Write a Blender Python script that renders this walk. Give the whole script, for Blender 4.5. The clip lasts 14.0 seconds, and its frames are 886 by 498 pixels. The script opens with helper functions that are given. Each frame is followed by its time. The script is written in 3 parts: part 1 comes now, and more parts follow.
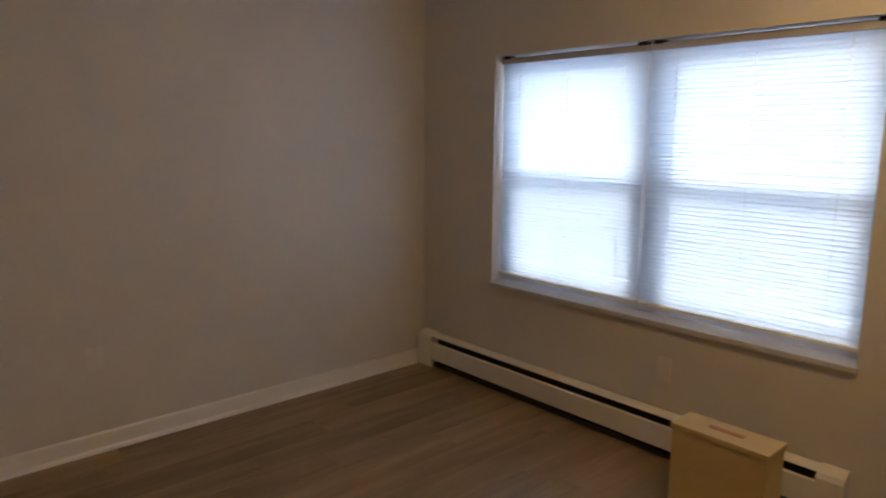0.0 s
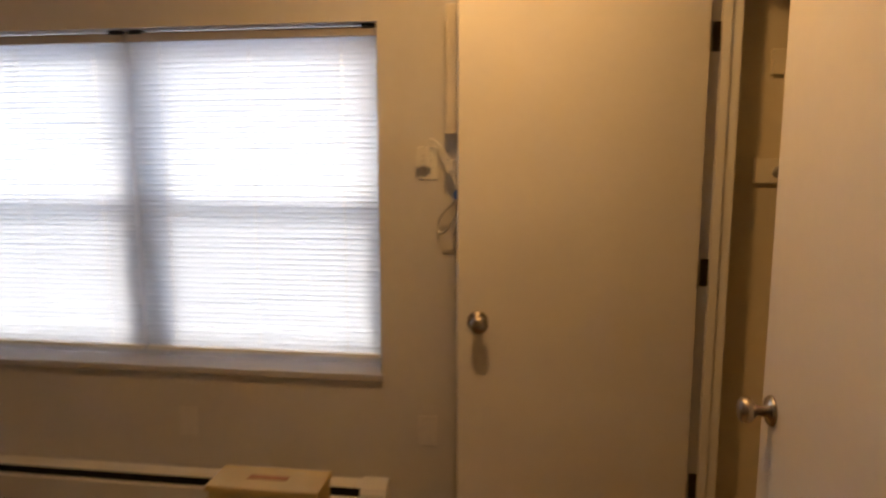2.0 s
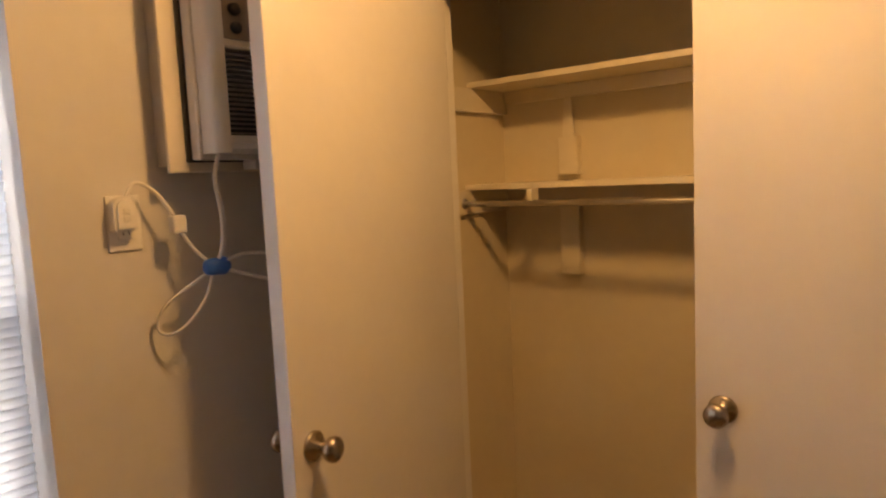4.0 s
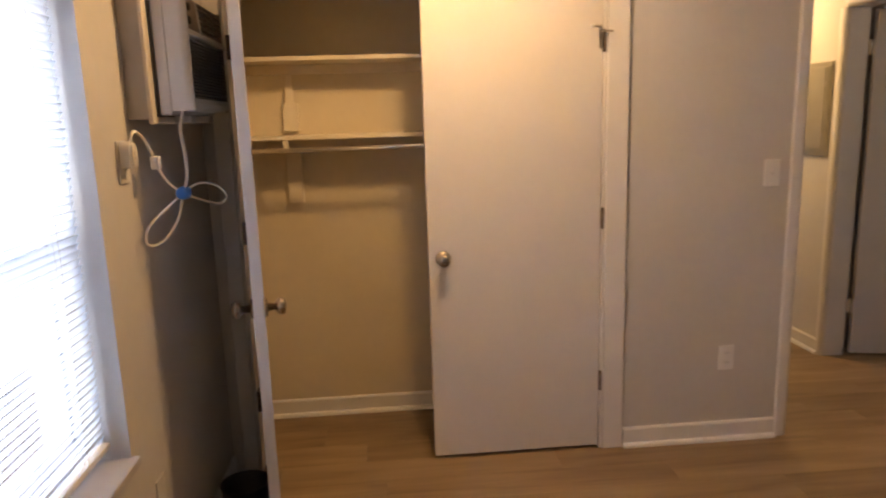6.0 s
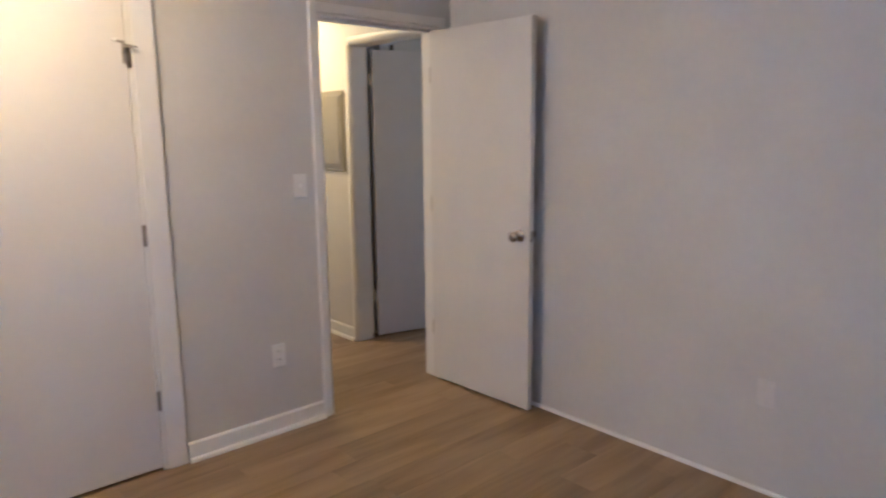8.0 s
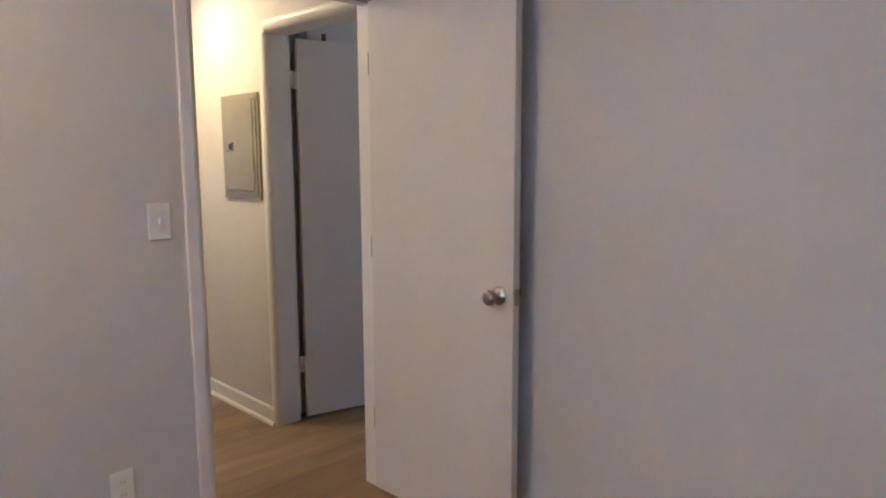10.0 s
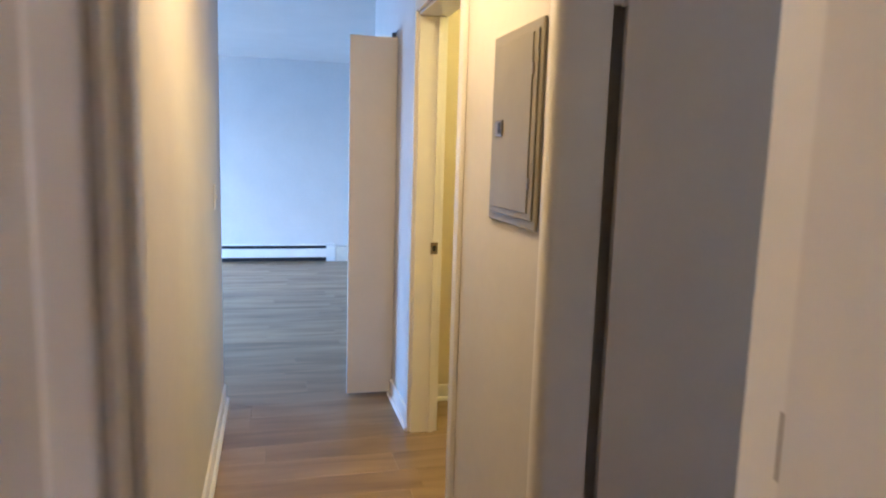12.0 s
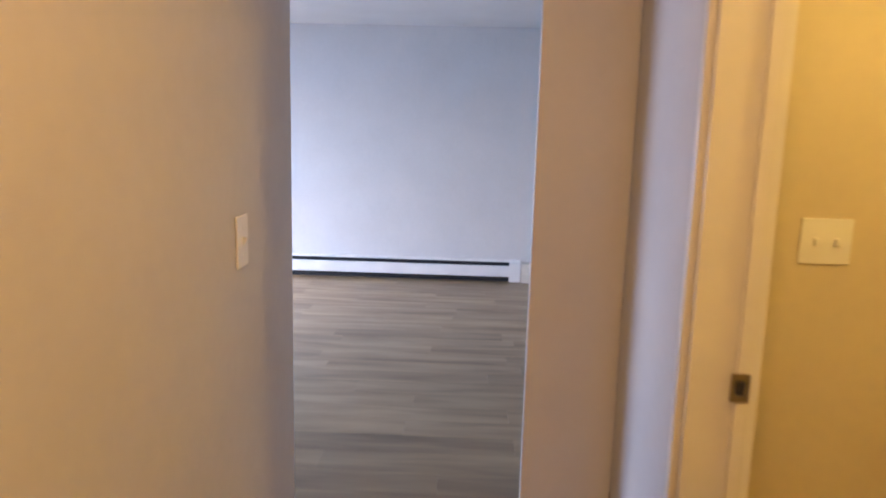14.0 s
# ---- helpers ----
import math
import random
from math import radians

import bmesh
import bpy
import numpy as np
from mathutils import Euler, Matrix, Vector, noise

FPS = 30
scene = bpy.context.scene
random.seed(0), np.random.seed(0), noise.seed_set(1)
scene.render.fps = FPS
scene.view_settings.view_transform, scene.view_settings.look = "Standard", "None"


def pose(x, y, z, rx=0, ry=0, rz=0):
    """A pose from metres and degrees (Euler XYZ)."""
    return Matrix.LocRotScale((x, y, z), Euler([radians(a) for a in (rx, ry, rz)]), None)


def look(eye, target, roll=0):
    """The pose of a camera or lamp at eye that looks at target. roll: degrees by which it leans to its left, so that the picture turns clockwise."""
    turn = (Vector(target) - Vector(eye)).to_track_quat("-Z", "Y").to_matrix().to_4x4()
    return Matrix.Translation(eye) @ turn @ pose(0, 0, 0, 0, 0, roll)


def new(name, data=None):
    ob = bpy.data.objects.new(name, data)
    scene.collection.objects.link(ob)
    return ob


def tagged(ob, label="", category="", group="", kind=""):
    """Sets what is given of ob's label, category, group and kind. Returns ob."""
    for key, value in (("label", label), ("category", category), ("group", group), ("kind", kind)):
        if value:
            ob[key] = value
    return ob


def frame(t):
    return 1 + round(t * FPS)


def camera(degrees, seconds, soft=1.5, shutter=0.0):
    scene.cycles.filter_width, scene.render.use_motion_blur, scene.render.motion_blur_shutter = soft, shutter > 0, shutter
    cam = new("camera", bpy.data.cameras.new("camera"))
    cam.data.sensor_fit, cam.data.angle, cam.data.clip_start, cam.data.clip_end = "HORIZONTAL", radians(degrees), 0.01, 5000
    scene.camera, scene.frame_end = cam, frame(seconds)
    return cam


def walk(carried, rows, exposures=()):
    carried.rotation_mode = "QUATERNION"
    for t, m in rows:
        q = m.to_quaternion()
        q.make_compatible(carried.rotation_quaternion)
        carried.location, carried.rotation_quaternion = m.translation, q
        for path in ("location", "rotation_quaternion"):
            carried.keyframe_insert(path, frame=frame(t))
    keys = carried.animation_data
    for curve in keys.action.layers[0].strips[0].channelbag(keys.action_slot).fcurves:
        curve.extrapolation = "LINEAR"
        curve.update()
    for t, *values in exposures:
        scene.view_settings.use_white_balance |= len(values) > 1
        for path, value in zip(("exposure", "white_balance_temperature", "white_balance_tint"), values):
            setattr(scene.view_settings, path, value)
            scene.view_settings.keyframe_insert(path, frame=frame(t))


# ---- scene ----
cam = camera(66.7, 14.0, soft=2.0, shutter=0.4)
PATH = [
    (0, (2.754, -0.278, 1.496), (1.448, -1.754, 1.152), 0.3),
    (0.5, (2.743, -0.27, 1.516), (1.253, -1.556, 1.163), 0.2),
    (1, (2.738, -0.293, 1.495), (1.052, -1.31, 1.144), 0.4),
    (1.5, (2.698, -0.382, 1.467), (0.846, -1.03, 1.078), 1.4),
    (2, (2.364, -0.491, 1.458), (0.404, -0.766, 1.17), -0.1),
    (2.5, (2.123, -0.759, 1.42), (0.154, -0.497, 1.184), 0.2),
    (3, (1.876, -1.005, 1.402), (0.035, -0.244, 1.226), 0.0),
    (3.2, (1.778, -1.075, 1.418), (0.030, -0.124, 1.230), -0.6),
    (5.3, (0.785, -2.485, 1.497), (0.553, -0.514, 1.235), -3.9),
    (5.5, (0.718, -2.581, 1.5), (0.637, -0.607, 1.187), -3.4),
    (6, (0.713, -2.797, 1.505), (0.876, -0.84, 1.126), -1.8),
    (6.5, (0.675, -2.867, 1.519), (1.091, -0.951, 1.123), -0.5),
    (7, (0.661, -2.881, 1.524), (1.376, -1.056, 1.124), -0.7),
    (7.5, (0.693, -2.92, 1.49), (1.733, -1.253, 1.117), -0.7),
    (8, (0.704, -2.938, 1.498), (2.015, -1.469, 1.147), -0.6),
    (8.2, (0.745, -2.955, 1.497), (2.121, -1.545, 1.151), -0.7),
    (10.3, (1.715, -1.890, 1.407), (3.106, -0.474, 1.160), -0.2),
    (10.5, (1.847, -1.725, 1.398), (3.156, -0.234, 1.148), -0.2),
    (11, (2.16, -1.381, 1.395), (3.216, 0.297, 1.132), 0.4),
    (11.5, (2.444, -1.039, 1.412), (3.097, 0.832, 1.138), 2.1),
    (12, (2.661, -0.629, 1.412), (3.156, 1.288, 1.132), 1.7),
    (12.5, (2.828, -0.162, 1.411), (3.111, 1.795, 1.111), 0.7),
    (13, (2.899, 0.287, 1.401), (2.969, 2.256, 1.06), 1.0),
    (13.5, (2.924, 0.789, 1.394), (2.92, 2.76, 1.055), 1.3),
    (14, (2.899, 1.289, 1.408), (2.833, 3.262, 1.089), 1.5),
]
EXPOSURES = [(0, 2.52, 5650, 6), (0.5, 2.04, 5700, 6), (1.0, 1.96, 5900, 7), (1.5, 2.24, 6350, 10), (2.0, 2.45, 7000, 13),
             (3.2, 2.85, 7900, 17), (5.3, 3.05, 6050, 12), (6.0, 3.22, 5850, 13), (6.5, 3.45, 5450, 12), (7.0, 3.7, 5000, 11),
             (7.5, 3.68, 4600, 7), (8.0, 3.62, 4380, 6), (10.5, 3.5, 4380, 6), (11.0, 3.48, 4400, 6), (11.5, 3.35, 4520, 7),
             (12.0, 3.33, 4780, 9), (12.5, 3.4, 4750, 9), (13.0, 3.25, 5000, 10), (13.5, 3.02, 5600, 17), (14.0, 2.86, 6300, 25)]
walk(cam, [(t, look(eye, target, roll)) for t, eye, target, roll in PATH], EXPOSURES)

# ---- world and lights ----
world = bpy.data.worlds.new("sky")
scene.world = world
world.use_nodes = True
wn = world.node_tree.nodes
sky = wn.new("ShaderNodeTexSky")
sky.sky_type, sky.sun_disc = "NISHITA", False
sky.sun_elevation, sky.sun_rotation = radians(38), radians(249)
sky.air_density, sky.dust_density = 1.0, 3.0
world.node_tree.links.new(sky.outputs["Color"], wn["Background"].inputs["Color"])
wn["Background"].inputs["Strength"].default_value = 0.13


def lamp(name, kind, place, power, colour, radius=0.05, target=None, size=None):
    d = bpy.data.lights.new(name, kind)
    d.energy, d.color = power, colour
    ob = new(name, d)
    if kind == "AREA":
        d.shape, d.size, d.size_y = "RECTANGLE", size[0], size[1]
    elif kind == "POINT":
        d.shadow_soft_size = radius
    ob.matrix_world = look(place, target) if target else pose(*place)
    return ob


sun = lamp("sun", "SUN", (-9, -1.5, 7.5), 0.65, (1.0, 0.96, 0.9), target=(0, 2, 0))
sun.data.angle = radians(22)
WARM = (1.0, 0.55, 0.185)
lamp("bedroom_window_light", "AREA", (-0.225, -2.008, 1.27), 0.75, (0.70, 0.85, 1.0), target=(1, -2.008, 1.27), size=(1.85, 1.22))
lamp("bedroom_bulb_light", "POINT", (0.98, -0.64, 2.37), 3.6, WARM, 0.07)
# Downward fill added under the bulb to even out its falloff; no fixture.
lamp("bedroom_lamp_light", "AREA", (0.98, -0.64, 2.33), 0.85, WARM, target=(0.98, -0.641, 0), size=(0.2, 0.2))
lamp("hall_bulb_light", "POINT", (2.88, 1.42, 2.36), 0.20, (1.0, 0.555, 0.17), 0.07)
# Same added downward fill below the hall bulb, lifting the lower walls.
lamp("hall_lamp_light", "AREA", (2.88, 1.42, 2.33), 1.95, (1.0, 0.555, 0.17), target=(2.88, 1.419, 0), size=(0.2, 0.2))
lamp("bathroom_bulb_light", "POINT", (4.3, 2.2, 2.30), 3.3, (1.0, 0.68, 0.13), 0.08)
# Unseen fill, added to brighten and warm the second room's door.
lamp("second_room_bulb_light", "POINT", (5.1, -0.5, 2.37), 0.95, (1.0, 0.70, 0.42), 0.07)
lamp("living_window_light", "AREA", (-1.50, 5.9, 1.2), 47, (0.31, 0.58, 1.0), target=(0.3, 6.15, -1.8), size=(2.5, 1.2))


# ---- materials ----
def material(name, colour, rough=0.5, metal=0.0, vary=0.06, scale=6.0, bump=0.0, bump_scale=200.0, spec=0.5, stretch=None,
             random=0.0, grain=0.0, coords="Object"):
    m = bpy.data.materials.new(name)
    m.use_nodes = True
    t = m.node_tree
    n, l = t.nodes, t.links
    b = n["Principled BSDF"]
    b.inputs["Roughness"].default_value, b.inputs["Metallic"].default_value = rough, metal
    b.inputs["Specular IOR Level"].default_value = spec
    co = n.new("ShaderNodeTexCoord")
    mp = n.new("ShaderNodeMapping")
    if stretch:
        mp.inputs["Scale"].default_value = stretch
    l.new(co.outputs[coords], mp.inputs["Vector"])
    no = n.new("ShaderNodeTexNoise")
    no.inputs["Scale"].default_value, no.inputs["Detail"].default_value = scale, 6.0
    l.new(mp.outputs["Vector"], no.inputs["Vector"])
    ramp = n.new("ShaderNodeMapRange")
    ramp.inputs["From Min"].default_value, ramp.inputs["From Max"].default_value = 0.3, 0.7
    ramp.inputs["To Min"].default_value, ramp.inputs["To Max"].default_value = 1 - vary, 1 + vary
    l.new(no.outputs["Fac"], ramp.inputs["Value"])
    value = ramp.outputs["Result"]
    if grain:
        g = n.new("ShaderNodeTexNoise")
        g.inputs["Scale"].default_value, g.inputs["Detail"].default_value = scale * 9, 4.0
        l.new(mp.outputs["Vector"], g.inputs["Vector"])
        gr = n.new("ShaderNodeMapRange")
        gr.inputs["From Min"].default_value, gr.inputs["From Max"].default_value = 0.3, 0.7
        gr.inputs["To Min"].default_value, gr.inputs["To Max"].default_value = 1 - grain, 1 + grain
        l.new(g.outputs["Fac"], gr.inputs["Value"])
        mu = n.new("ShaderNodeMath")
        mu.operation = "MULTIPLY"
        l.new(value, mu.inputs[0])
        l.new(gr.outputs["Result"], mu.inputs[1])
        value = mu.outputs["Value"]
    if random:
        info = n.new("ShaderNodeObjectInfo")
        rr = n.new("ShaderNodeMapRange")
        rr.inputs["To Min"].default_value, rr.inputs["To Max"].default_value = 1 - random, 1 + random
        l.new(info.outputs["Random"], rr.inputs["Value"])
        mu = n.new("ShaderNodeMath")
        mu.operation = "MULTIPLY"
        l.new(value, mu.inputs[0])
        l.new(rr.outputs["Result"], mu.inputs[1])
        value = mu.outputs["Value"]
    mix = n.new("ShaderNodeVectorMath")
    mix.operation = "SCALE"
    mix.inputs[0].default_value = colour
    l.new(value, mix.inputs["Scale"])
    l.new(mix.outputs["Vector"], b.inputs["Base Color"])
    if bump:
        bn = n.new("ShaderNodeTexNoise")
        bn.inputs["Scale"].default_value, bn.inputs["Detail"].default_value = bump_scale, 3.0
        l.new(mp.outputs["Vector"], bn.inputs["Vector"])
        bu = n.new("ShaderNodeBump")
        bu.inputs["Strength"].default_value, bu.inputs["Distance"].default_value = bump, 0.002
        l.new(bn.outputs["Fac"], bu.inputs["Height"])
        l.new(bu.outputs["Normal"], b.inputs["Normal"])
    return m


def wood_floor():
    """Wood-look plank: long soft streaks, a fine grain and a tone of its own for each plank."""
    m = bpy.data.materials.new("vinyl_plank")
    m.use_nodes = True
    t = m.node_tree
    n, l = t.nodes, t.links
    b = n["Principled BSDF"]
    co, info = n.new("ShaderNodeTexCoord"), n.new("ShaderNodeObjectInfo")
    shift = n.new("ShaderNodeVectorMath")
    shift.operation = "SCALE"
    shift.inputs[0].default_value = (31.0, 17.0, 5.0)
    l.new(info.outputs["Random"], shift.inputs["Scale"])

    def streaks(stretch, scale, detail, distortion=0.0):
        mp = n.new("ShaderNodeMapping")
        mp.inputs["Scale"].default_value = stretch
        l.new(co.outputs["Object"], mp.inputs["Vector"])
        l.new(shift.outputs["Vector"], mp.inputs["Location"])
        no = n.new("ShaderNodeTexNoise")
        no.inputs["Scale"].default_value, no.inputs["Detail"].default_value = scale, detail
        no.inputs["Distortion"].default_value = distortion
        l.new(mp.outputs["Vector"], no.inputs["Vector"])
        return no.outputs["Fac"]

    broad = streaks((1.3, 9.0, 1.0), 1.0, 3.5, 0.5)
    ramp = n.new("ShaderNodeValToRGB")
    cr = ramp.color_ramp
    cr.elements[0].position, cr.elements[0].color = 0.28, (0.164, 0.107, 0.055, 1)
    cr.elements[1].position, cr.elements[1].color = 0.74, (0.338, 0.238, 0.130, 1)
    e = cr.elements.new(0.50)
    e.color = (0.250, 0.171, 0.091, 1)
    l.new(broad, ramp.inputs["Fac"])
    value = None
    for fac, low, high in ((streaks((3.0, 70.0, 1.0), 1.0, 3.0), 0.95, 1.05), (info.outputs["Random"], 0.88, 1.12)):
        mr = n.new("ShaderNodeMapRange")
        if value is None:
            mr.inputs["From Min"].default_value, mr.inputs["From Max"].default_value = 0.3, 0.7
            fine = fac
        mr.inputs["To Min"].default_value, mr.inputs["To Max"].default_value = low, high
        l.new(fac, mr.inputs["Value"])
        if value is None:
            value = mr.outputs["Result"]
        else:
            mu = n.new("ShaderNodeMath")
            mu.operation = "MULTIPLY"
            l.new(value, mu.inputs[0])
            l.new(mr.outputs["Result"], mu.inputs[1])
            value = mu.outputs["Value"]
    tone = n.new("ShaderNodeVectorMath")
    tone.operation = "SCALE"
    l.new(ramp.outputs["Color"], tone.inputs[0])
    l.new(value, tone.inputs["Scale"])
    l.new(tone.outputs["Vector"], b.inputs["Base Color"])
    ro = n.new("ShaderNodeMapRange")
    ro.inputs["To Min"].default_value, ro.inputs["To Max"].default_value = 0.44, 0.24
    l.new(broad, ro.inputs["Value"])
    l.new(ro.outputs["Result"], b.inputs["Roughness"])
    bu = n.new("ShaderNodeBump")
    bu.inputs["Strength"].default_value, bu.inputs["Distance"].default_value = 0.10, 0.002
    l.new(fine, bu.inputs["Height"])
    l.new(bu.outputs["Normal"], b.inputs["Normal"])
    return m


def slat_material():
    m = material("white_vinyl_slat", (0.80, 0.84, 0.90), 0.45, vary=0.02, scale=20)
    t = m.node_tree
    tr = t.nodes.new("ShaderNodeBsdfTranslucent")
    tr.inputs["Color"].default_value = (0.76, 0.84, 0.93, 1)
    mx = t.nodes.new("ShaderNodeMixShader")
    mx.inputs["Fac"].default_value = 0.50
    t.links.new(t.nodes["Principled BSDF"].outputs[0], mx.inputs[1])
    t.links.new(tr.outputs[0], mx.inputs[2])
    t.links.new(mx.outputs[0], t.nodes["Material Output"].inputs["Surface"])
    return m


def glass_material():
    m = bpy.data.materials.new("window_glass")
    m.use_nodes = True
    t = m.node_tree
    tr = t.nodes.new("ShaderNodeBsdfTransparent")
    gl = t.nodes.new("ShaderNodeBsdfGlossy")
    gl.inputs["Roughness"].default_value = 0.02
    mx = t.nodes.new("ShaderNodeMixShader")
    mx.inputs["Fac"].default_value = 0.06
    t.links.new(tr.outputs[0], mx.inputs[1])
    t.links.new(gl.outputs[0], mx.inputs[2])
    t.links.new(mx.outputs[0], t.nodes["Material Output"].inputs["Surface"])
    return m


def screen_material():
    """A fine grey mesh, too fine to build: part of the light goes through."""
    m = material("insect_mesh", (0.16, 0.16, 0.17), 0.7, vary=0.1, scale=30)
    t = m.node_tree
    tr = t.nodes.new("ShaderNodeBsdfTransparent")
    mx = t.nodes.new("ShaderNodeMixShader")
    mx.inputs["Fac"].default_value = 0.27
    t.links.new(tr.outputs[0], mx.inputs[1])
    t.links.new(t.nodes["Principled BSDF"].outputs[0], mx.inputs[2])
    t.links.new(mx.outputs[0], t.nodes["Material Output"].inputs["Surface"])
    return m


def glow(name, colour, strength):
    m = bpy.data.materials.new(name)
    m.use_nodes = True
    b = m.node_tree.nodes["Principled BSDF"]
    b.inputs["Base Color"].default_value = (*colour, 1)
    b.inputs["Emission Color"].default_value = (*colour, 1)
    b.inputs["Emission Strength"].default_value = strength
    return m


WALL = material("wall_paint", (0.60, 0.577, 0.545), 0.6, vary=0.03, scale=3, bump=0.25, bump_scale=260, grain=0.015)
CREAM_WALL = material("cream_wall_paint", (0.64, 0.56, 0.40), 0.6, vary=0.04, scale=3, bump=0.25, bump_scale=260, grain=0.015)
CEILING = material("ceiling_paint", (0.66, 0.65, 0.63), 0.8, vary=0.03, scale=3, bump=0.4, bump_scale=180)
TRIM = material("trim_paint", (0.74, 0.72, 0.69), 0.35, vary=0.03, scale=8, bump=0.08, bump_scale=90)
DOOR = material("door_paint", (0.66, 0.632, 0.60), 0.38, vary=0.03, scale=4, bump=0.10, bump_scale=120, grain=0.01)
# The headrail's unlit front is painted in as this grey.
RAIL = material("headrail_shaded", (0.42, 0.40, 0.39), 0.4, vary=0.05, scale=9)
SILL = material("sill_paint", (0.50, 0.49, 0.50), 0.4, vary=0.06, scale=8, bump=0.06, bump_scale=60)
SHELF = material("shelf_paint", (0.71, 0.64, 0.50), 0.45, vary=0.06, scale=9, bump=0.1, bump_scale=80)
FLOOR = wood_floor()
SUBFLOOR = material("floor_joint", (0.10, 0.070, 0.048), 0.8, vary=0.2)
NICKEL = material("brushed_nickel", (0.40, 0.345, 0.285), 0.26, metal=1.0, vary=0.1, scale=40)
STEEL = material("dull_steel", (0.36, 0.33, 0.30), 0.4, metal=0.9, vary=0.15, scale=60)
HINGE = material("hinge_steel", (0.20, 0.16, 0.13), 0.45, metal=0.7, vary=0.2, scale=50)
CHROME = material("chrome", (0.75, 0.74, 0.72), 0.16, metal=1.0, vary=0.05, scale=30)
DARK = material("dark_gap", (0.012, 0.011, 0.010), 0.7, vary=0.2)
HEATER = material("heater_enamel", (0.72, 0.70, 0.66), 0.38, vary=0.05, scale=5, bump=0.05, bump_scale=60)
PLATE = material("white_plastic", (0.78, 0.77, 0.74), 0.35, vary=0.02)
PAINTED_PLATE = material("painted_plate", (0.66, 0.63, 0.595), 0.45, vary=0.04, scale=30)
AC_WHITE = material("aged_white_plastic", (0.62, 0.60, 0.56), 0.45, vary=0.05, scale=9)
AC_DARK = material("grille_plastic", (0.22, 0.20, 0.185), 0.5, vary=0.12, scale=30)
AC_PANEL = material("control_plastic", (0.20, 0.155, 0.125), 0.45, vary=0.08, scale=20)
SLEEVE = material("sleeve_paint", (0.45, 0.42, 0.39), 0.55, vary=0.08, scale=12)
CREAM = material("cream_paint", (0.66, 0.60, 0.50), 0.5, vary=0.06, scale=10)
BOX = material("pale_yellow_paint", (0.52, 0.39, 0.17), 0.5, vary=0.08, scale=7, bump=0.08, bump_scale=60)
SLOT = material("slot_wood", (0.36, 0.16, 0.07), 0.6, vary=0.2, scale=30)
# Real black plastic, and also the painted shade in slots and recesses.
BLACK = material("black_plastic_and_shade", (0.018, 0.017, 0.018), 0.5, vary=0.2, scale=20)
BRONZE = material("dark_bronze", (0.075, 0.052, 0.036), 0.42, metal=0.7, vary=0.2, scale=50)
BLUE = material("blue_tie", (0.02, 0.13, 0.52), 0.5, vary=0.1, scale=40)
CORD = material("white_cord", (0.68, 0.66, 0.62), 0.5, vary=0.05)
PANEL = material("grey_enamel", (0.265, 0.245, 0.19), 0.42, metal=0.0, vary=0.06, scale=9, bump=0.04, bump_scale=50)
SASH = material("vinyl_sash", (0.62, 0.65, 0.72), 0.4, vary=0.04, scale=7)
SLAT = slat_material()
GLASS = glass_material()
SCREEN = screen_material()
BULB = glow("lit_bulb", (1.0, 0.74, 0.42), 12.0)
BRICK = material("far_brick", (0.34, 0.20, 0.15), 0.9, vary=0.2, scale=2)
SNOW = material("pale_ground", (0.78, 0.79, 0.82), 0.9, vary=0.2, scale=0.25, grain=0.15)


# ---- building helpers ----
def box(bm, x0, y0, z0, x1, y1, z1, bevel=0.0):
    r = bmesh.ops.create_cube(bm, size=1)
    bmesh.ops.transform(bm, verts=r["verts"], matrix=Matrix.Translation(((x0 + x1) / 2, (y0 + y1) / 2, (z0 + z1) / 2))
                        @ Matrix.Diagonal((x1 - x0, y1 - y0, z1 - z0, 1)))
    if bevel:
        edges = list({e for v in r["verts"] for e in v.link_edges})
        bmesh.ops.bevel(bm, geom=edges, offset=bevel, segments=2, affect="EDGES", profile=0.6)
    return bm


def block(x0, y0, z0, x1, y1, z1, bevel=0.0):
    return box(bmesh.new(), x0, y0, z0, x1, y1, z1, bevel)


def lathe(profile, axis="z", place=(0, 0, 0), n=20, bm=None):
    """A turned shape: profile of (distance along the axis, radius)."""
    bm = bm or bmesh.new()
    rings = []
    for h, r in profile:
        ring = []
        for i in range(n):
            a = 2 * math.pi * i / n
            c, s = r * math.cos(a), r * math.sin(a)
            p = {"z": (c, s, h), "y": (c, h, s), "x": (h, c, s)}[axis]
            ring.append(bm.verts.new(Vector(p) + Vector(place)))
        rings.append(ring)
    for a, b in zip(rings, rings[1:]):
        for i in range(n):
            bm.faces.new((a[i], a[(i + 1) % n], b[(i + 1) % n], b[i]))
    bm.faces.new(rings[0])
    bm.faces.new(rings[-1])
    bmesh.ops.recalc_face_normals(bm, faces=bm.faces)
    for fc in bm.faces:
        fc.smooth = True
    return bm


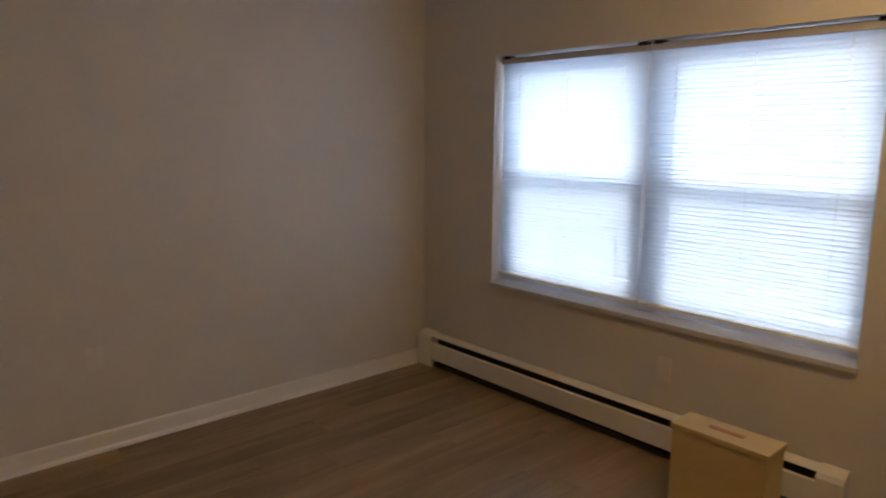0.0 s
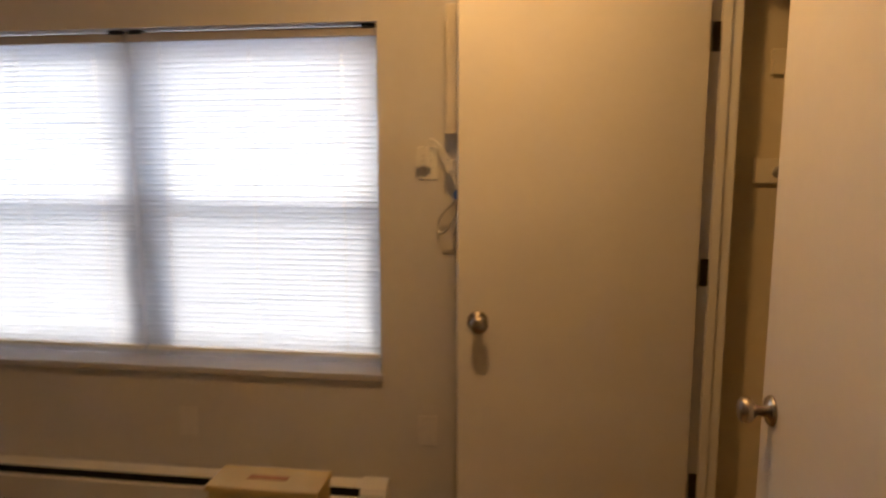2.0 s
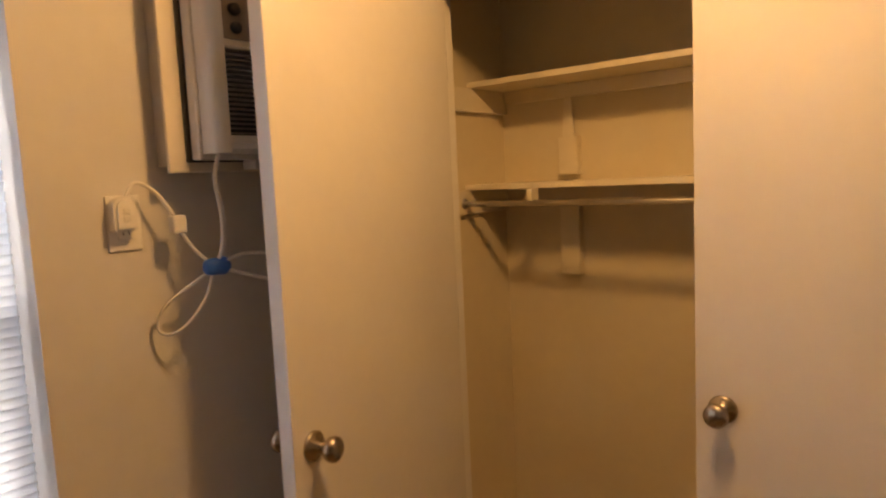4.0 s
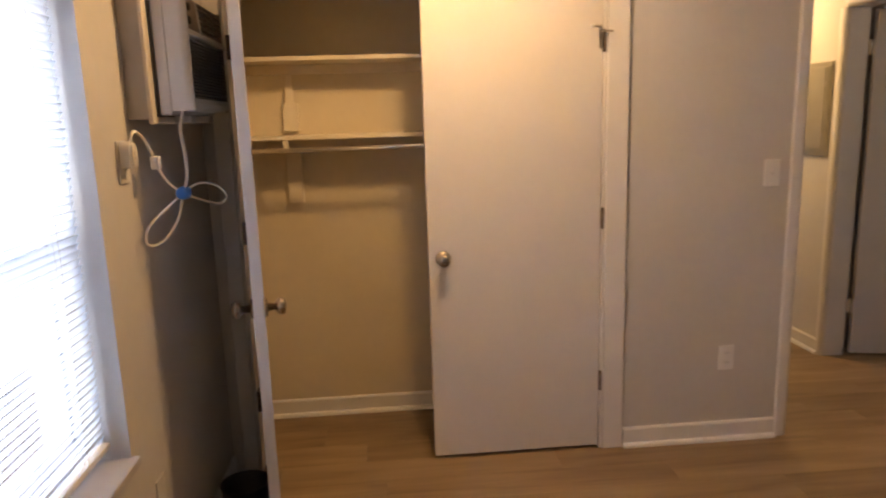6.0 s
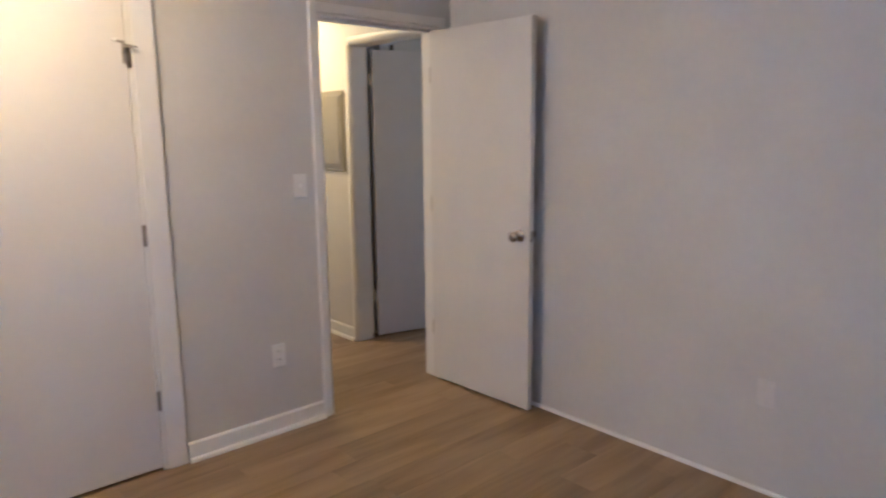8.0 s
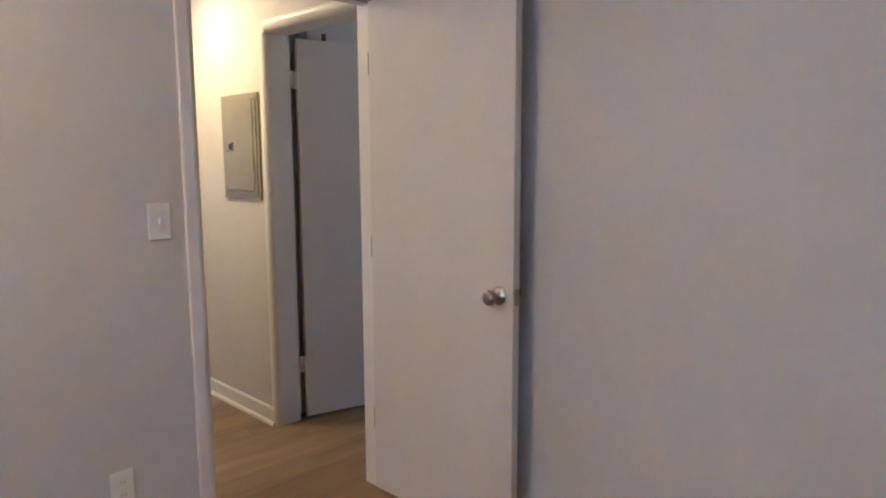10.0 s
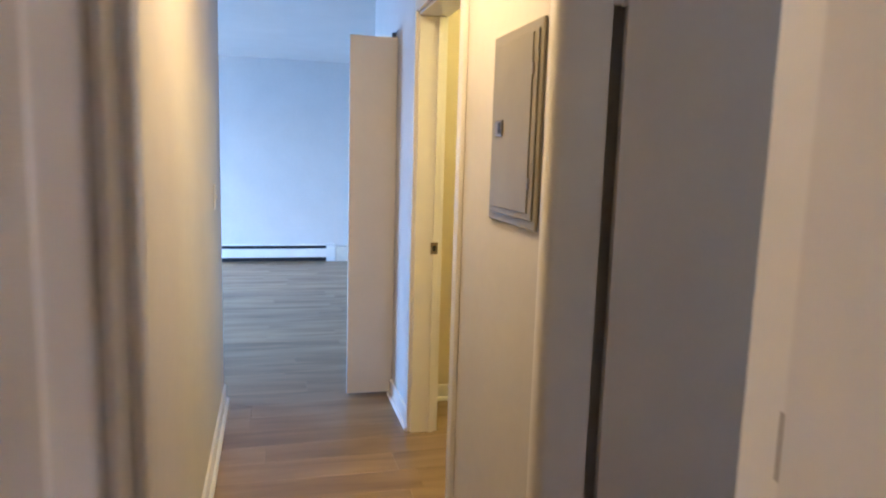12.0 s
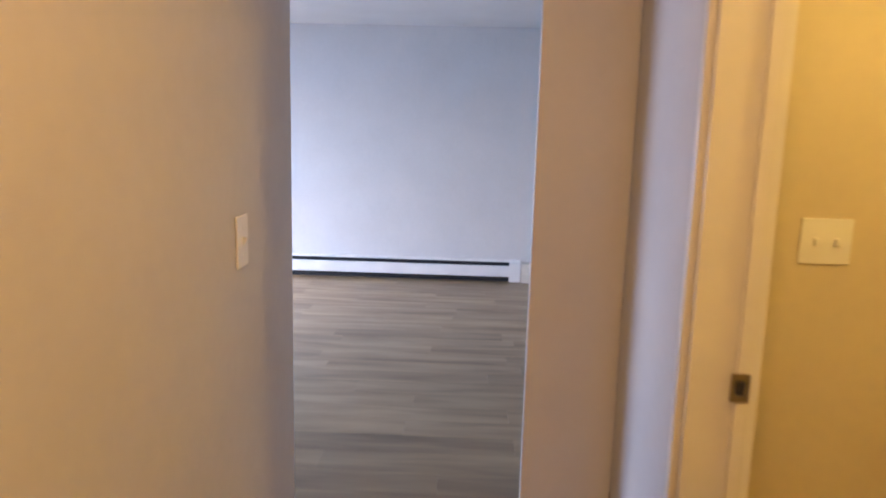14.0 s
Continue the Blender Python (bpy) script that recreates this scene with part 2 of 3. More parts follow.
def tube(points, r, n=8, steps=8):
    """A round cord along a smooth line through the points."""
    pts = [Vector(p) for p in points]
    ext = [2 * pts[0] - pts[1], *pts, 2 * pts[-1] - pts[-2]]
    line = []
    for i in range(1, len(ext) - 2):
        a, b, c, d = ext[i - 1:i + 3]
        for k in range(steps):
            u = k / steps
            line.append(0.5 * (2 * b + (c - a) * u + (2 * a - 5 * b + 4 * c - d) * u * u + (3 * b - a - 3 * c + d) * u ** 3))
    line.append(pts[-1])
    bm = bmesh.new()
    rings = []
    side = Vector((0.3, 0.5, 0.81))
    for i, p in enumerate(line):
        way = (line[min(i + 1, len(line) - 1)] - line[max(i - 1, 0)]).normalized()
        u = way.cross(side)
        u = u.normalized() if u.length > 1e-4 else way.orthogonal().normalized()
        w = way.cross(u).normalized()
        rings.append([bm.verts.new(p + r * (math.cos(2 * math.pi * k / n) * u + math.sin(2 * math.pi * k / n) * w)) for k in range(n)])
    for a, b in zip(rings, rings[1:]):
        for i in range(n):
            bm.faces.new((a[i], a[(i + 1) % n], b[(i + 1) % n], b[i]))
    bm.faces.new(rings[0])
    bm.faces.new(rings[-1])
    bmesh.ops.recalc_face_normals(bm, faces=bm.faces)
    for fc in bm.faces:
        fc.smooth = True
    return bm


def prism(profile, a, b, axis="y"):
    """A straight bar of a closed profile from a to b along the axis. The profile holds the two other coordinates, in order."""
    bm = bmesh.new()
    def at(p, v):
        return {"x": (v, *p), "y": (p[0], v, p[1]), "z": (*p, v)}[axis]
    r0 = [bm.verts.new(at(p, a)) for p in profile]
    r1 = [bm.verts.new(at(p, b)) for p in profile]
    n = len(profile)
    for i in range(n):
        bm.faces.new((r0[i], r0[(i + 1) % n], r1[(i + 1) % n], r1[i]))
    bm.faces.new(r0)
    bm.faces.new(r1)
    bmesh.ops.recalc_face_normals(bm, faces=bm.faces)
    return bm


def part(name, bm, mat, parent=None, label=""):
    me = bpy.data.meshes.new(name)
    bm.to_mesh(me)
    bm.free()
    me.materials.append(mat)
    ob = new(name, me)
    if parent:
        ob.parent = parent
    if label:
        ob["label"] = label
    return ob


def thing(name, at, label, category, group="", kind=""):
    ob = new(name)
    ob.empty_display_size = 0.1
    ob.matrix_basis = at
    return tagged(ob, label, category, group, kind)


def solid(name, bm, mat, label, category):
    return tagged(part(name, bm, mat), label, category, kind="structure")


H = 2.5

# ---- walls, floor and ceiling ----
def wall(name, boxes, label, mat=WALL):
    bm = bmesh.new()
    for b in boxes:
        box(bm, *b)
    return solid(name, bm, mat, label, "wall")


WY0, WY1, WZ0, WZ1 = -2.962, -1.055, 0.632, 1.905
wall("wall_west", [(-0.2, -3.76, 0, 0, WY0, H), (-0.2, WY1, 0, 0, 0.06, H), (-0.2, WY0, 0, 0, WY1, WZ0), (-0.2, WY0, WZ1, 0, WY1, H)],
     "off-white painted bedroom wall with the wide window")
wall("wall_south", [(0, -3.76, 0, 3.52, -3.575, H)], "plain off-white painted bedroom wall")
wall("wall_east", [(3.40, -3.575, 0, 3.52, 0.0, H)], "plain off-white painted bedroom wall beside the door")
wall("wall_north", [(0, 0, 0, 0.110, 0.12, H), (0.110, 0, 2.055, 1.645, 0.12, H), (1.645, 0, 0, 2.515, 0.12, H),
                    (2.515, 0, 2.06, 3.30, 0.12, H), (3.30, 0, 0, 3.52, 0.12, H)],
     "off-white painted bedroom wall with closet opening and doorway")
wall("closet_wall", [(-0.2, 0.06, 0, 0, 0.68, H), (0, 0.57, 0, 1.88, 0.68, H), (1.80, 0.12, 0, 1.88, 0.57, H)], "cream painted closet wall", CREAM_WALL)
wall("linen_wall", [(1.88, 0.72, 0, 2.40, 0.80, H), (2.30, 0.12, 2.08, 2.40, 0.72, H)], "painted wall round the linen closet")
LINEN_PALE = material("linen_pale_brown", (0.36, 0.26, 0.19), 0.55, vary=0.1, scale=9)
LINEN = material("linen_dark_brown", (0.20, 0.125, 0.085), 0.6, vary=0.15, scale=5, bump=0.1, bump_scale=60)
# Thin sheet added to turn the closet's visible side dark brown.
solid("linen_lining", block(1.885, 0.704, 0, 2.388, 0.7195, H), LINEN, "thin brown sheet added on the linen closet side", "wall")
wall("hall_wall_left", [(2.28, 0.80, 0, 2.40, 3.19, H)], "warm-lit off-white painted hallway wall")
wall("hall_wall_right", [(3.345, 0.12, 2.065, 3.475, 0.95, H), (3.345, 0.95, 0, 3.475, 1.80, H), (3.345, 1.80, 2.065, 3.475, 2.575, H),
                         (3.345, 2.575, 0, 3.475, 3.14, H), (3.345, 3.14, 2.08, 3.475, 3.75, H), (3.345, 3.75, 0, 3.475, 4.0, H)],
     "off-white painted hallway wall with two doorways")
wall("living_wall_south", [(-1.72, 3.07, 0, 2.28, 3.19, H), (3.475, 3.88, 0, 4.42, 4.0, H)], "off-white painted living room wall")
wall("living_wall_west", [(-1.72, 3.19, 0, -1.6, 4.6, H), (-1.72, 7.2, 0, -1.6, 8.2, H), (-1.72, 4.6, 0, -1.6, 7.2, 0.55),
                          (-1.72, 4.6, 2.15, -1.6, 7.2, H)], "off-white painted living room wall with window opening")
wall("living_wall_north", [(-1.6, 8.07, 0, 4.3, 8.2, H)], "daylit off-white painted living room end wall")
wall("living_wall_east", [(4.3, 4.0, 0, 4.42, 8.2, H)], "off-white painted living room wall")
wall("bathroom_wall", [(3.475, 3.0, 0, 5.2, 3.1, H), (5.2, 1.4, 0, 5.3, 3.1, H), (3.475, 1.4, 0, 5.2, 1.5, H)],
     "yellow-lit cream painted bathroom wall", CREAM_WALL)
wall("coat_closet_wall", [(4.2, 3.1, 0, 4.3, 3.88, H)], "painted coat closet wall")
# Last two boxes are added: a pocket that keeps the hinge gap dark.
wall("second_room_wall", [(3.52, -2.1, 0, 6.3, -2.0, H), (6.2, -2.0, 0, 6.3, 1.4, 1.2), (6.2, -2.0, 1.8, 6.3, 1.4, H),
                          (6.2, -2.0, 1.2, 6.3, -1.0, 1.8), (6.2, -0.45, 1.2, 6.3, 1.4, 1.8), (5.2, 1.4, 0, 6.3, 1.5, H), (3.60, 0.946, 0, 6.2, 1.4, H), (3.476, 1.02, 0, 3.60, 1.4, H)],
     "plain painted second room wall with window opening, pocketed to darken the hinge gap")
solid("ceiling", block(-1.72, -3.76, H, 6.3, 8.2, H + 0.1), CEILING, "flat white painted ceiling", "ceiling")
floor = solid("floor", block(-1.72, -3.76, -0.12, 6.3, 8.2, -0.007), SUBFLOOR, "grey-brown wood-look vinyl plank floor", "floor")


# ---- trim ----
def baseboard(x0, y0, x1, y1, nx, ny, label="white painted baseboard with shoe moulding", h=0.092, shoe_too=True):
    """A board with a shoe moulding along a wall face, from one end to the other; (nx, ny) points into the room."""
    th = thing("baseboard", pose(0, 0, 0), label, "baseboard", kind="structure")
    prof = [(0, 0), (0.013, 0), (0.013, h - 0.008), (0.008, h), (0, h)]
    shoe = [(0.0132, 0.0), (0.029, 0.0), (0.028, 0.010), (0.023, 0.017), (0.0132, 0.020)]
    for name, pr in (("board", prof), ("shoe_moulding", shoe))[:2 if shoe_too else 1]:
        if nx:
            bm = prism([(x0 + nx * d, z) for d, z in pr], y0, y1, "y")
        else:
            bm = prism([(y0 + ny * d, z) for d, z in pr], x0, x1, "x")
        part(name, bm, TRIM, th)
    return th


baseboard(0, -1.028, 0, -0.013, 1, 0)
baseboard(0, -3.575, 3.40, -3.575, 0, 1)
baseboard(3.40, -3.53, 3.40, -0.03, -1, 0, "low white painted strip behind the door", 0.016, False)
baseboard(1.745, 0, 2.468, 0, 0, -1)
baseboard(0, 0.57, 1.80, 0.57, 0, -1, "cream painted closet baseboard with shoe moulding")
baseboard(0, 0.12, 0, 0.54, 1, 0, "cream painted closet baseboard with shoe moulding")
baseboard(2.40, 0.80, 2.40, 3.19, 1, 0)
baseboard(3.345, 0.965, 3.345, 1.735, -1, 0)
baseboard(3.345, 2.60, 3.345, 3.14, -1, 0)
baseboard(3.475, 3.0, 5.2, 3.0, 0, -1, "yellow-lit bathroom baseboard")


def casing(name, pieces, label):
    th = thing(name, pose(0, 0, 0), label, "door frame", kind="structure")
    for nm, b in pieces:
        part(nm, block(*b, 0.006 if nm == "casing" else 0.003), TRIM, th)
    return th


closet_frame = casing("closet_frame", [("jamb", (0.1105, -0.004, 0, 0.120, 0.124, 2.043)), ("jamb", (1.633, -0.004, 0, 1.6445, 0.124, 2.043)),
                        ("head_jamb", (0.1105, -0.004, 2.043, 1.6445, 0.124, 2.0545)),
                        ("casing", (0.045, -0.016, 0, 0.1095, -0.0005, 2.11)), ("casing", (1.646, -0.016, 0, 1.74, -0.0005, 2.11)),
                        ("casing", (0.045, -0.016, 2.111, 1.74, -0.0005, 2.17)),
                        ("door_stop", (0.1205, 0.06, 0, 0.131, 0.09, 2.04))], "white painted closet door frame")
for z in (0.33, 1.067, 1.806):
    part("hinge_leaf", block(0.1212, -0.0045, z - 0.047, 0.150, -0.001, z + 0.047, 0.001), BRONZE, closet_frame, "dark bronze hinge leaf")
    part("hinge_leaf", block(0.1204, 0.034, z - 0.045, 0.1220, 0.060, z + 0.045, 0.0006), BRONZE, closet_frame, "dark bronze hinge leaf")
casing("bedroom_door_frame", [("jamb", (2.5155, -0.004, 0, 2.528, 0.124, 2.048)), ("jamb", (3.287, -0.004, 0, 3.2995, 0.124, 2.048)),
                              ("head_jamb", (2.5155, -0.004, 2.048, 3.2995, 0.124, 2.0595)),
                              ("casing", (2.469, -0.016, 0, 2.5145, -0.0005, 2.11)), ("casing", (3.301, -0.016, 0, 3.348, -0.0005, 2.11)),
                              ("casing", (2.515, -0.016, 2.061, 3.3005, -0.0005, 2.109)),
                              ("door_stop", (2.528, 0.05, 0, 2.540, 0.09, 2.045)), ("door_stop", (2.541, 0.05, 2.034, 3.286, 0.09, 2.047))],
       "white painted bedroom door frame")
def steel_jamb(edge, out):
    """The profile of a pressed steel frame in (x, y) or (x, z): a face proud of the wall, a wide rounded corner, then the reveal.
    edge: the reveal's plane; out: +1 or -1, from the opening into the wall."""
    r, x0 = 0.034, 3.333
    prof = [(3.3447, edge + out * 0.056), (3.336, edge + out * 0.054), (x0, edge + out * 0.048)]
    for k in range(9):
        q = radians(90) * k / 8
        prof.append((x0 + r - r * math.cos(q), edge + out * (r - r * math.sin(q))))
    return prof + [(3.479, edge), (3.479, edge + out * 0.0125), (3.3447, edge + out * 0.0125)]


def rounded(bm):
    for f in bm.faces:
        f.smooth = len(f.verts) == 4
    for e in bm.edges:
        e.smooth = e.calc_face_angle(0.0) < radians(35)
    return bm


frame_2 = thing("second_room_frame", pose(0, 0, 0), "off-white painted steel door frame with rounded corners", "door frame", kind="structure")
part("jamb", rounded(prism(steel_jamb(0.936, 1), 0, 2.05, "z")), TRIM, frame_2)
part("jamb", block(3.341, 0.1205, 0, 3.479, 0.134, 2.05, 0.003), TRIM, frame_2)
part("head_jamb", rounded(prism(steel_jamb(2.0505, 1), 0.1215, 0.948, "y")), TRIM, frame_2)
casing("bathroom_frame", [("jamb", (3.341, 1.8005, 0, 3.479, 1.813, 2.05)), ("jamb", (3.341, 2.562, 0, 3.479, 2.5745, 2.05)),
                          ("head_jamb", (3.341, 1.8005, 2.0505, 3.479, 2.5745, 2.0645)),
                          ("casing", (3.325, 1.742, 0, 3.3445, 1.799, 2.125)), ("casing", (3.325, 2.576, 0, 3.3445, 2.60, 2.125)),
                          ("casing", (3.325, 1.80, 2.066, 3.3445, 2.575, 2.125)),
                          ("door_stop", (3.43, 2.549, 0, 3.455, 2.5615, 2.05))], "cream painted bathroom door frame")


# ---- doors ----
def knob(door, x, z, side, y):
    """A round knob on the face at y, standing out on that side (-1 or 1)."""
    k = part("door_knob", lathe([(y + side * d, r) for d, r in ((0.030, 0.010), (0.036, 0.017), (0.043, 0.0255), (0.052, 0.028),
             (0.060, 0.0265), (0.066, 0.019), (0.068, 0.008))], "y", (x, 0, z), 24), NICKEL, door, "brushed nickel door knob")
    part("rosette", lathe([(y, 0.033), (y + side * 0.004, 0.033), (y + side * 0.009, 0.028), (y + side * 0.011, 0.014),
                           (y + side * 0.032, 0.0105)], "y", (x, 0, z), 24), NICKEL, k)


def slab_door(name, at, width, label, hinges=(0.33, 1.067, 1.80), both=True, knob_z=0.93, z0=0.016, top=2.036, pin=-0.006, steel=None):
    """A flush door: the hinge edge at the origin, the slab along +x, its outer face at y = 0."""
    th = thing(name, at, label, "door", kind="structure")
    part("slab", block(0.002, 0, z0, width, 0.035, top, 0.0025), DOOR, th)
    kx = width - 0.062
    knob(th, kx, knob_z, -1, 0)
    if both:
        knob(th, kx, knob_z, 1, 0.035)
    if pin > 0 and both:
        part("latch_plate", block(width - 0.0005, 0.006, knob_z - 0.028, width + 0.0015, 0.029, knob_z + 0.028), STEEL, th)
    for z in hinges:
        h = part("hinge", lathe([(z - 0.045, 0.0065), (z + 0.045, 0.0065)], "z", (-0.003, pin, 0), 10), steel or HINGE, th,
                 "painted butt hinge" if steel else "dull steel butt hinge")
        part("hinge_leaf", block(-0.0012, 0.0, z - 0.044, 0.0015, 0.033, z + 0.044), steel or HINGE, h)
        if steel:
            part("hinge_leaf", block(-0.030, pin - 0.0012, z - 0.044, -0.004, pin + 0.0012, z + 0.044), steel, h)
    return th


def mirrored_x(th):
    """Turns a door's hand: mirrors its meshes in x."""
    for o in th.children_recursive:
        o.data.transform(Matrix.Diagonal((-1, 1, 1, 1)))
        o.data.flip_normals()


slab_door("door_1", pose(0.146, 0.010, 0, 0, 0, -79.25), 0.761, "white flush closet door standing open with round nickel knobs")
right_leaf = slab_door("door_2", pose(1.632, 0.0, 0), 0.748, "white flush closet door, closed, with a round nickel knob", knob_z=0.922)
mirrored_x(right_leaf)
slab_door("door_3", pose(3.264, 0.028, 0, 0, 0, -88.4), 0.736, "white flush bedroom door standing open along the wall", knob_z=0.952, pin=0.041)
slab_door("door_4", pose(3.508, 0.918, 0, 0, 0, -14), 0.75, "white flush second room door standing open into the room", both=False, pin=0.018, hinges=(0.31, 1.83), steel=TRIM)
part("over_door_bracket", block(0.150, 0.004, 2.0365, 0.168, 0.030, 2.074, 0.002), BRONZE, next(o for o in scene.objects if o.name == "door_4"), "dark metal bracket on the door top")

bifold = thing("bifold_door", pose(3.3445, 3.1408, 0), "cream painted folding closet door, folded open", "folding door")
part("panel", block(-0.262, 0, 0.014, -0.0012, 0.028, 2.036, 0.003), DOOR, bifold)
part("panel", block(-0.255, 0.034, 0.014, -0.008, 0.062, 2.036, 0.003), DOOR, bifold)
part("pivot", block(-0.03, 0.006, 2.036, -0.006, 0.024, 2.062, 0.002), BLACK, bifold, "black top pivot")
part("hinge", lathe([(1.6, 0.006), (1.68, 0.006)], "z", (-0.250, 0.031, 0), 10), STEEL, bifold)
part("hinge", lathe([(0.35, 0.006), (0.43, 0.006)], "z", (-0.250, 0.031, 0), 10), STEEL, bifold)
tagged(part("door_track", block(3.36, 3.145, 2.062, 3.40, 3.745, 2.079, 0.002), STEEL), "steel sliding track of the folding door",
               "track")

strike = thing("strike_plate", pose(3.436, 2.5485, 0.951), "small steel strike plate on the door jamb", "strike plate")
part("plate", block(-0.018, -0.0025, -0.029, 0.018, 0, 0.029, 0.001), NICKEL, strike)
part("latch_hole", block(-0.008, -0.0045, -0.013, 0.007, -0.0026, 0.013), BLACK, strike)

# ---- bedroom window ----
win = thing("window_1", pose(0, 0, 0), "wide white double window with two pairs of sliding sashes, daylight behind", "window", kind="structure")
MID = -2.03
fr = bmesh.new()
for b in ((-0.2, WY0 + 0.001, WZ0, -0.115, WY0 + 0.04, WZ1), (-0.2, WY1 - 0.04, WZ0, -0.115, WY1 - 0.001, WZ1),
          (-0.2, WY0 + 0.04, WZ1 - 0.04, -0.115, WY1 - 0.04, WZ1 - 0.001), (-0.2, WY0 + 0.04, WZ0 + 0.003, -0.1155, WY1 - 0.04, WZ0 + 0.07)):
    box(fr, *b)
part("window_frame", fr, SASH, win)
part("mullion", block(-0.205, MID - 0.055, WZ0 + 0.006, -0.104, MID + 0.055, WZ1 - 0.002, 0.004), SASH, win)
for y0, y1 in ((WY0 + 0.04, MID - 0.055), (MID + 0.055, WY1 - 0.04)):
    for z0, z1, x in ((WZ0 + 0.07, 1.298, -0.140), (1.268, WZ1 - 0.04, -0.175)):
        bm = bmesh.new()
        for b in ((x - 0.015, y0, z0, x + 0.015, y0 + 0.035, z1), (x - 0.015, y1 - 0.035, z0, x + 0.015, y1, z1),
                  (x - 0.015, y0 + 0.035, z0, x + 0.015, y1 - 0.035, z0 + 0.035), (x - 0.015, y0 + 0.035, z1 - 0.035, x + 0.015, y1 - 0.035, z1)):
            box(bm, *b)
        sash = part("sash", bm, SASH, win)
        pane = part("pane", block(x - 0.002, y0 + 0.035, z0 + 0.035, x + 0.002, y1 - 0.035, z1 - 0.035), GLASS, sash)
        pane.visible_shadow = False
    part("insect_screen", block(-0.1935, y0 + 0.002, WZ0 + 0.071, -0.1925, y1 - 0.002, 1.267), SCREEN, win, "grey insect screen over the lower sash")
part("window_sill", block(-0.115, WY0 - 0.010, WZ0 - 0.020, 0.022, WY1 + 0.010, WZ0 + 0.005, 0.004), SILL, win, "grey-white painted sill")


def blind(y0, y1, label):
    th = thing("window_blind", pose(-0.055, y0, 0), label, "blind", "bedroom window blinds")
    w = y1 - y0
    part("headrail", block(-0.018, 0, 1.862, 0.018, w, 1.894, 0.003), RAIL, th, "metal headrail, greyed for its shaded front")
    for y in (0.02, w - 0.05):
        part("bracket", block(-0.020, y, 1.888, 0.024, y + 0.05, 1.9035, 0.001), DARK, th, "dark steel mounting bracket")
    part("bottom_rail", block(-0.013, 0.004, 0.678, 0.013, w - 0.004, 0.694, 0.004), PLATE, th)
    cords = (0.13, w / 2, w - 0.13)
    slat_mesh = None
    rng = random.Random(4)
    n, a = 59, radians(65)
    cols = sorted([0.003, w - 0.003] + [y + d for y in cords for d in (-0.002, 0.002)])
    for i in range(n):
        z = 0.709 + i * (1.855 - 0.709) / (n - 1)
        if slat_mesh is None:
            prof = []
            for k in range(7):
                u = (k / 6 - 0.5) * 0.025
                v = 0.0027 * (1 - (u / 0.0125) ** 2)
                prof.append((u * math.cos(a) - v * math.sin(a), u * math.sin(a) + v * math.cos(a)))
            bm = bmesh.new()
            rows = [[bm.verts.new((p[0], y, p[1])) for p in prof] for y in cols]
            for c, (r0, r1) in enumerate(zip(rows, rows[1:])):
                for k in range(6):
                    if c % 2 == 0 or k != 3:
                        bm.faces.new((r0[k], r0[k + 1], r1[k + 1], r1[k])).smooth = True
            s = part("slat", bm, SLAT, th)
            slat_mesh = s.data
        else:
            s = new("slat", slat_mesh)
            s.parent = th
        s.matrix_basis = pose(rng.uniform(-0.0006, 0.0006), 0, z + rng.uniform(-0.0008, 0.0008), rng.uniform(-0.06, 0.06), rng.uniform(-1.2, 1.2), 0)
    for y in cords:
        part("lift_cord", lathe([(0.69, 0.0008), (1.865, 0.0008)], "z", (0.0, y, 0), 5), PLATE, th)
        for x in (-0.0115, 0.0115):
            part("ladder_cord", lathe([(0.69, 0.0007), (1.865, 0.0007)], "z", (x, y, 0), 5), PLATE, th)
    return th


blind(WY0 + 0.012, MID - 0.006, "white horizontal slat blind, lowered, glowing with daylight")
blind(MID + 0.006, WY1 - 0.012, "white horizontal slat blind, lowered, glowing with daylight")


# ---- heaters ----
def heater(at, length, label, caps=(0.10, 0.10)):
    """A baseboard heater along +x with its back at y = 0, its front towards -y."""
    th = thing("baseboard_heater", at, label, "heater", "baseboard heaters")
    a, b = caps[0], length - caps[1]
    # Back plate, fins and kick strip are black to paint the slots' shade.
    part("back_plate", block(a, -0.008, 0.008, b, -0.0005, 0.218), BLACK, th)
    part("hood", prism([(-0.008, 0.218), (-0.008, 0.212), (-0.048, 0.210), (-0.058, 0.204), (-0.061, 0.206), (-0.050, 0.2145), (-0.012, 0.2225)],
                       a, b, "x"), HEATER, th)
    part("front_panel", prism([(-0.066, 0.058), (-0.062, 0.054), (-0.058, 0.058), (-0.058, 0.160), (-0.050, 0.164), (-0.053, 0.167), (-0.066, 0.162)],
                              a, b, "x"), HEATER, th)
    part("fin_core", block(a, -0.050, 0.05, b, -0.010, 0.135), BLACK, th, "heating fins as one core, blackened for slot shade")
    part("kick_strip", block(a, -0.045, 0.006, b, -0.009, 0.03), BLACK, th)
    for c0, c1 in ((0, a), (b, length)):
        part("end_cap", prism([(-0.0005, 0.002), (-0.068, 0.002), (-0.070, 0.01), (-0.070, 0.186), (-0.060, 0.206), (-0.014, 0.2245), (-0.0005, 0.2245)],
                              c0, c1, "x"), HEATER, th)
    return th


heater(pose(0, -3.555, 0, 0, 0, 90), 2.525, "long white enamel baseboard heater under the window", (0.13, 0.10))
heater(pose(-0.6, 8.07, 0), 4.06, "long white enamel baseboard heater along the end wall", (0.1, 0.11))
tagged(part("pipe_cover", block(3.47, 7.99, 0, 3.64, 8.069, 0.195, 0.004), CREAM), "small cream boxed pipe cover beside the heater", "pipe cover")


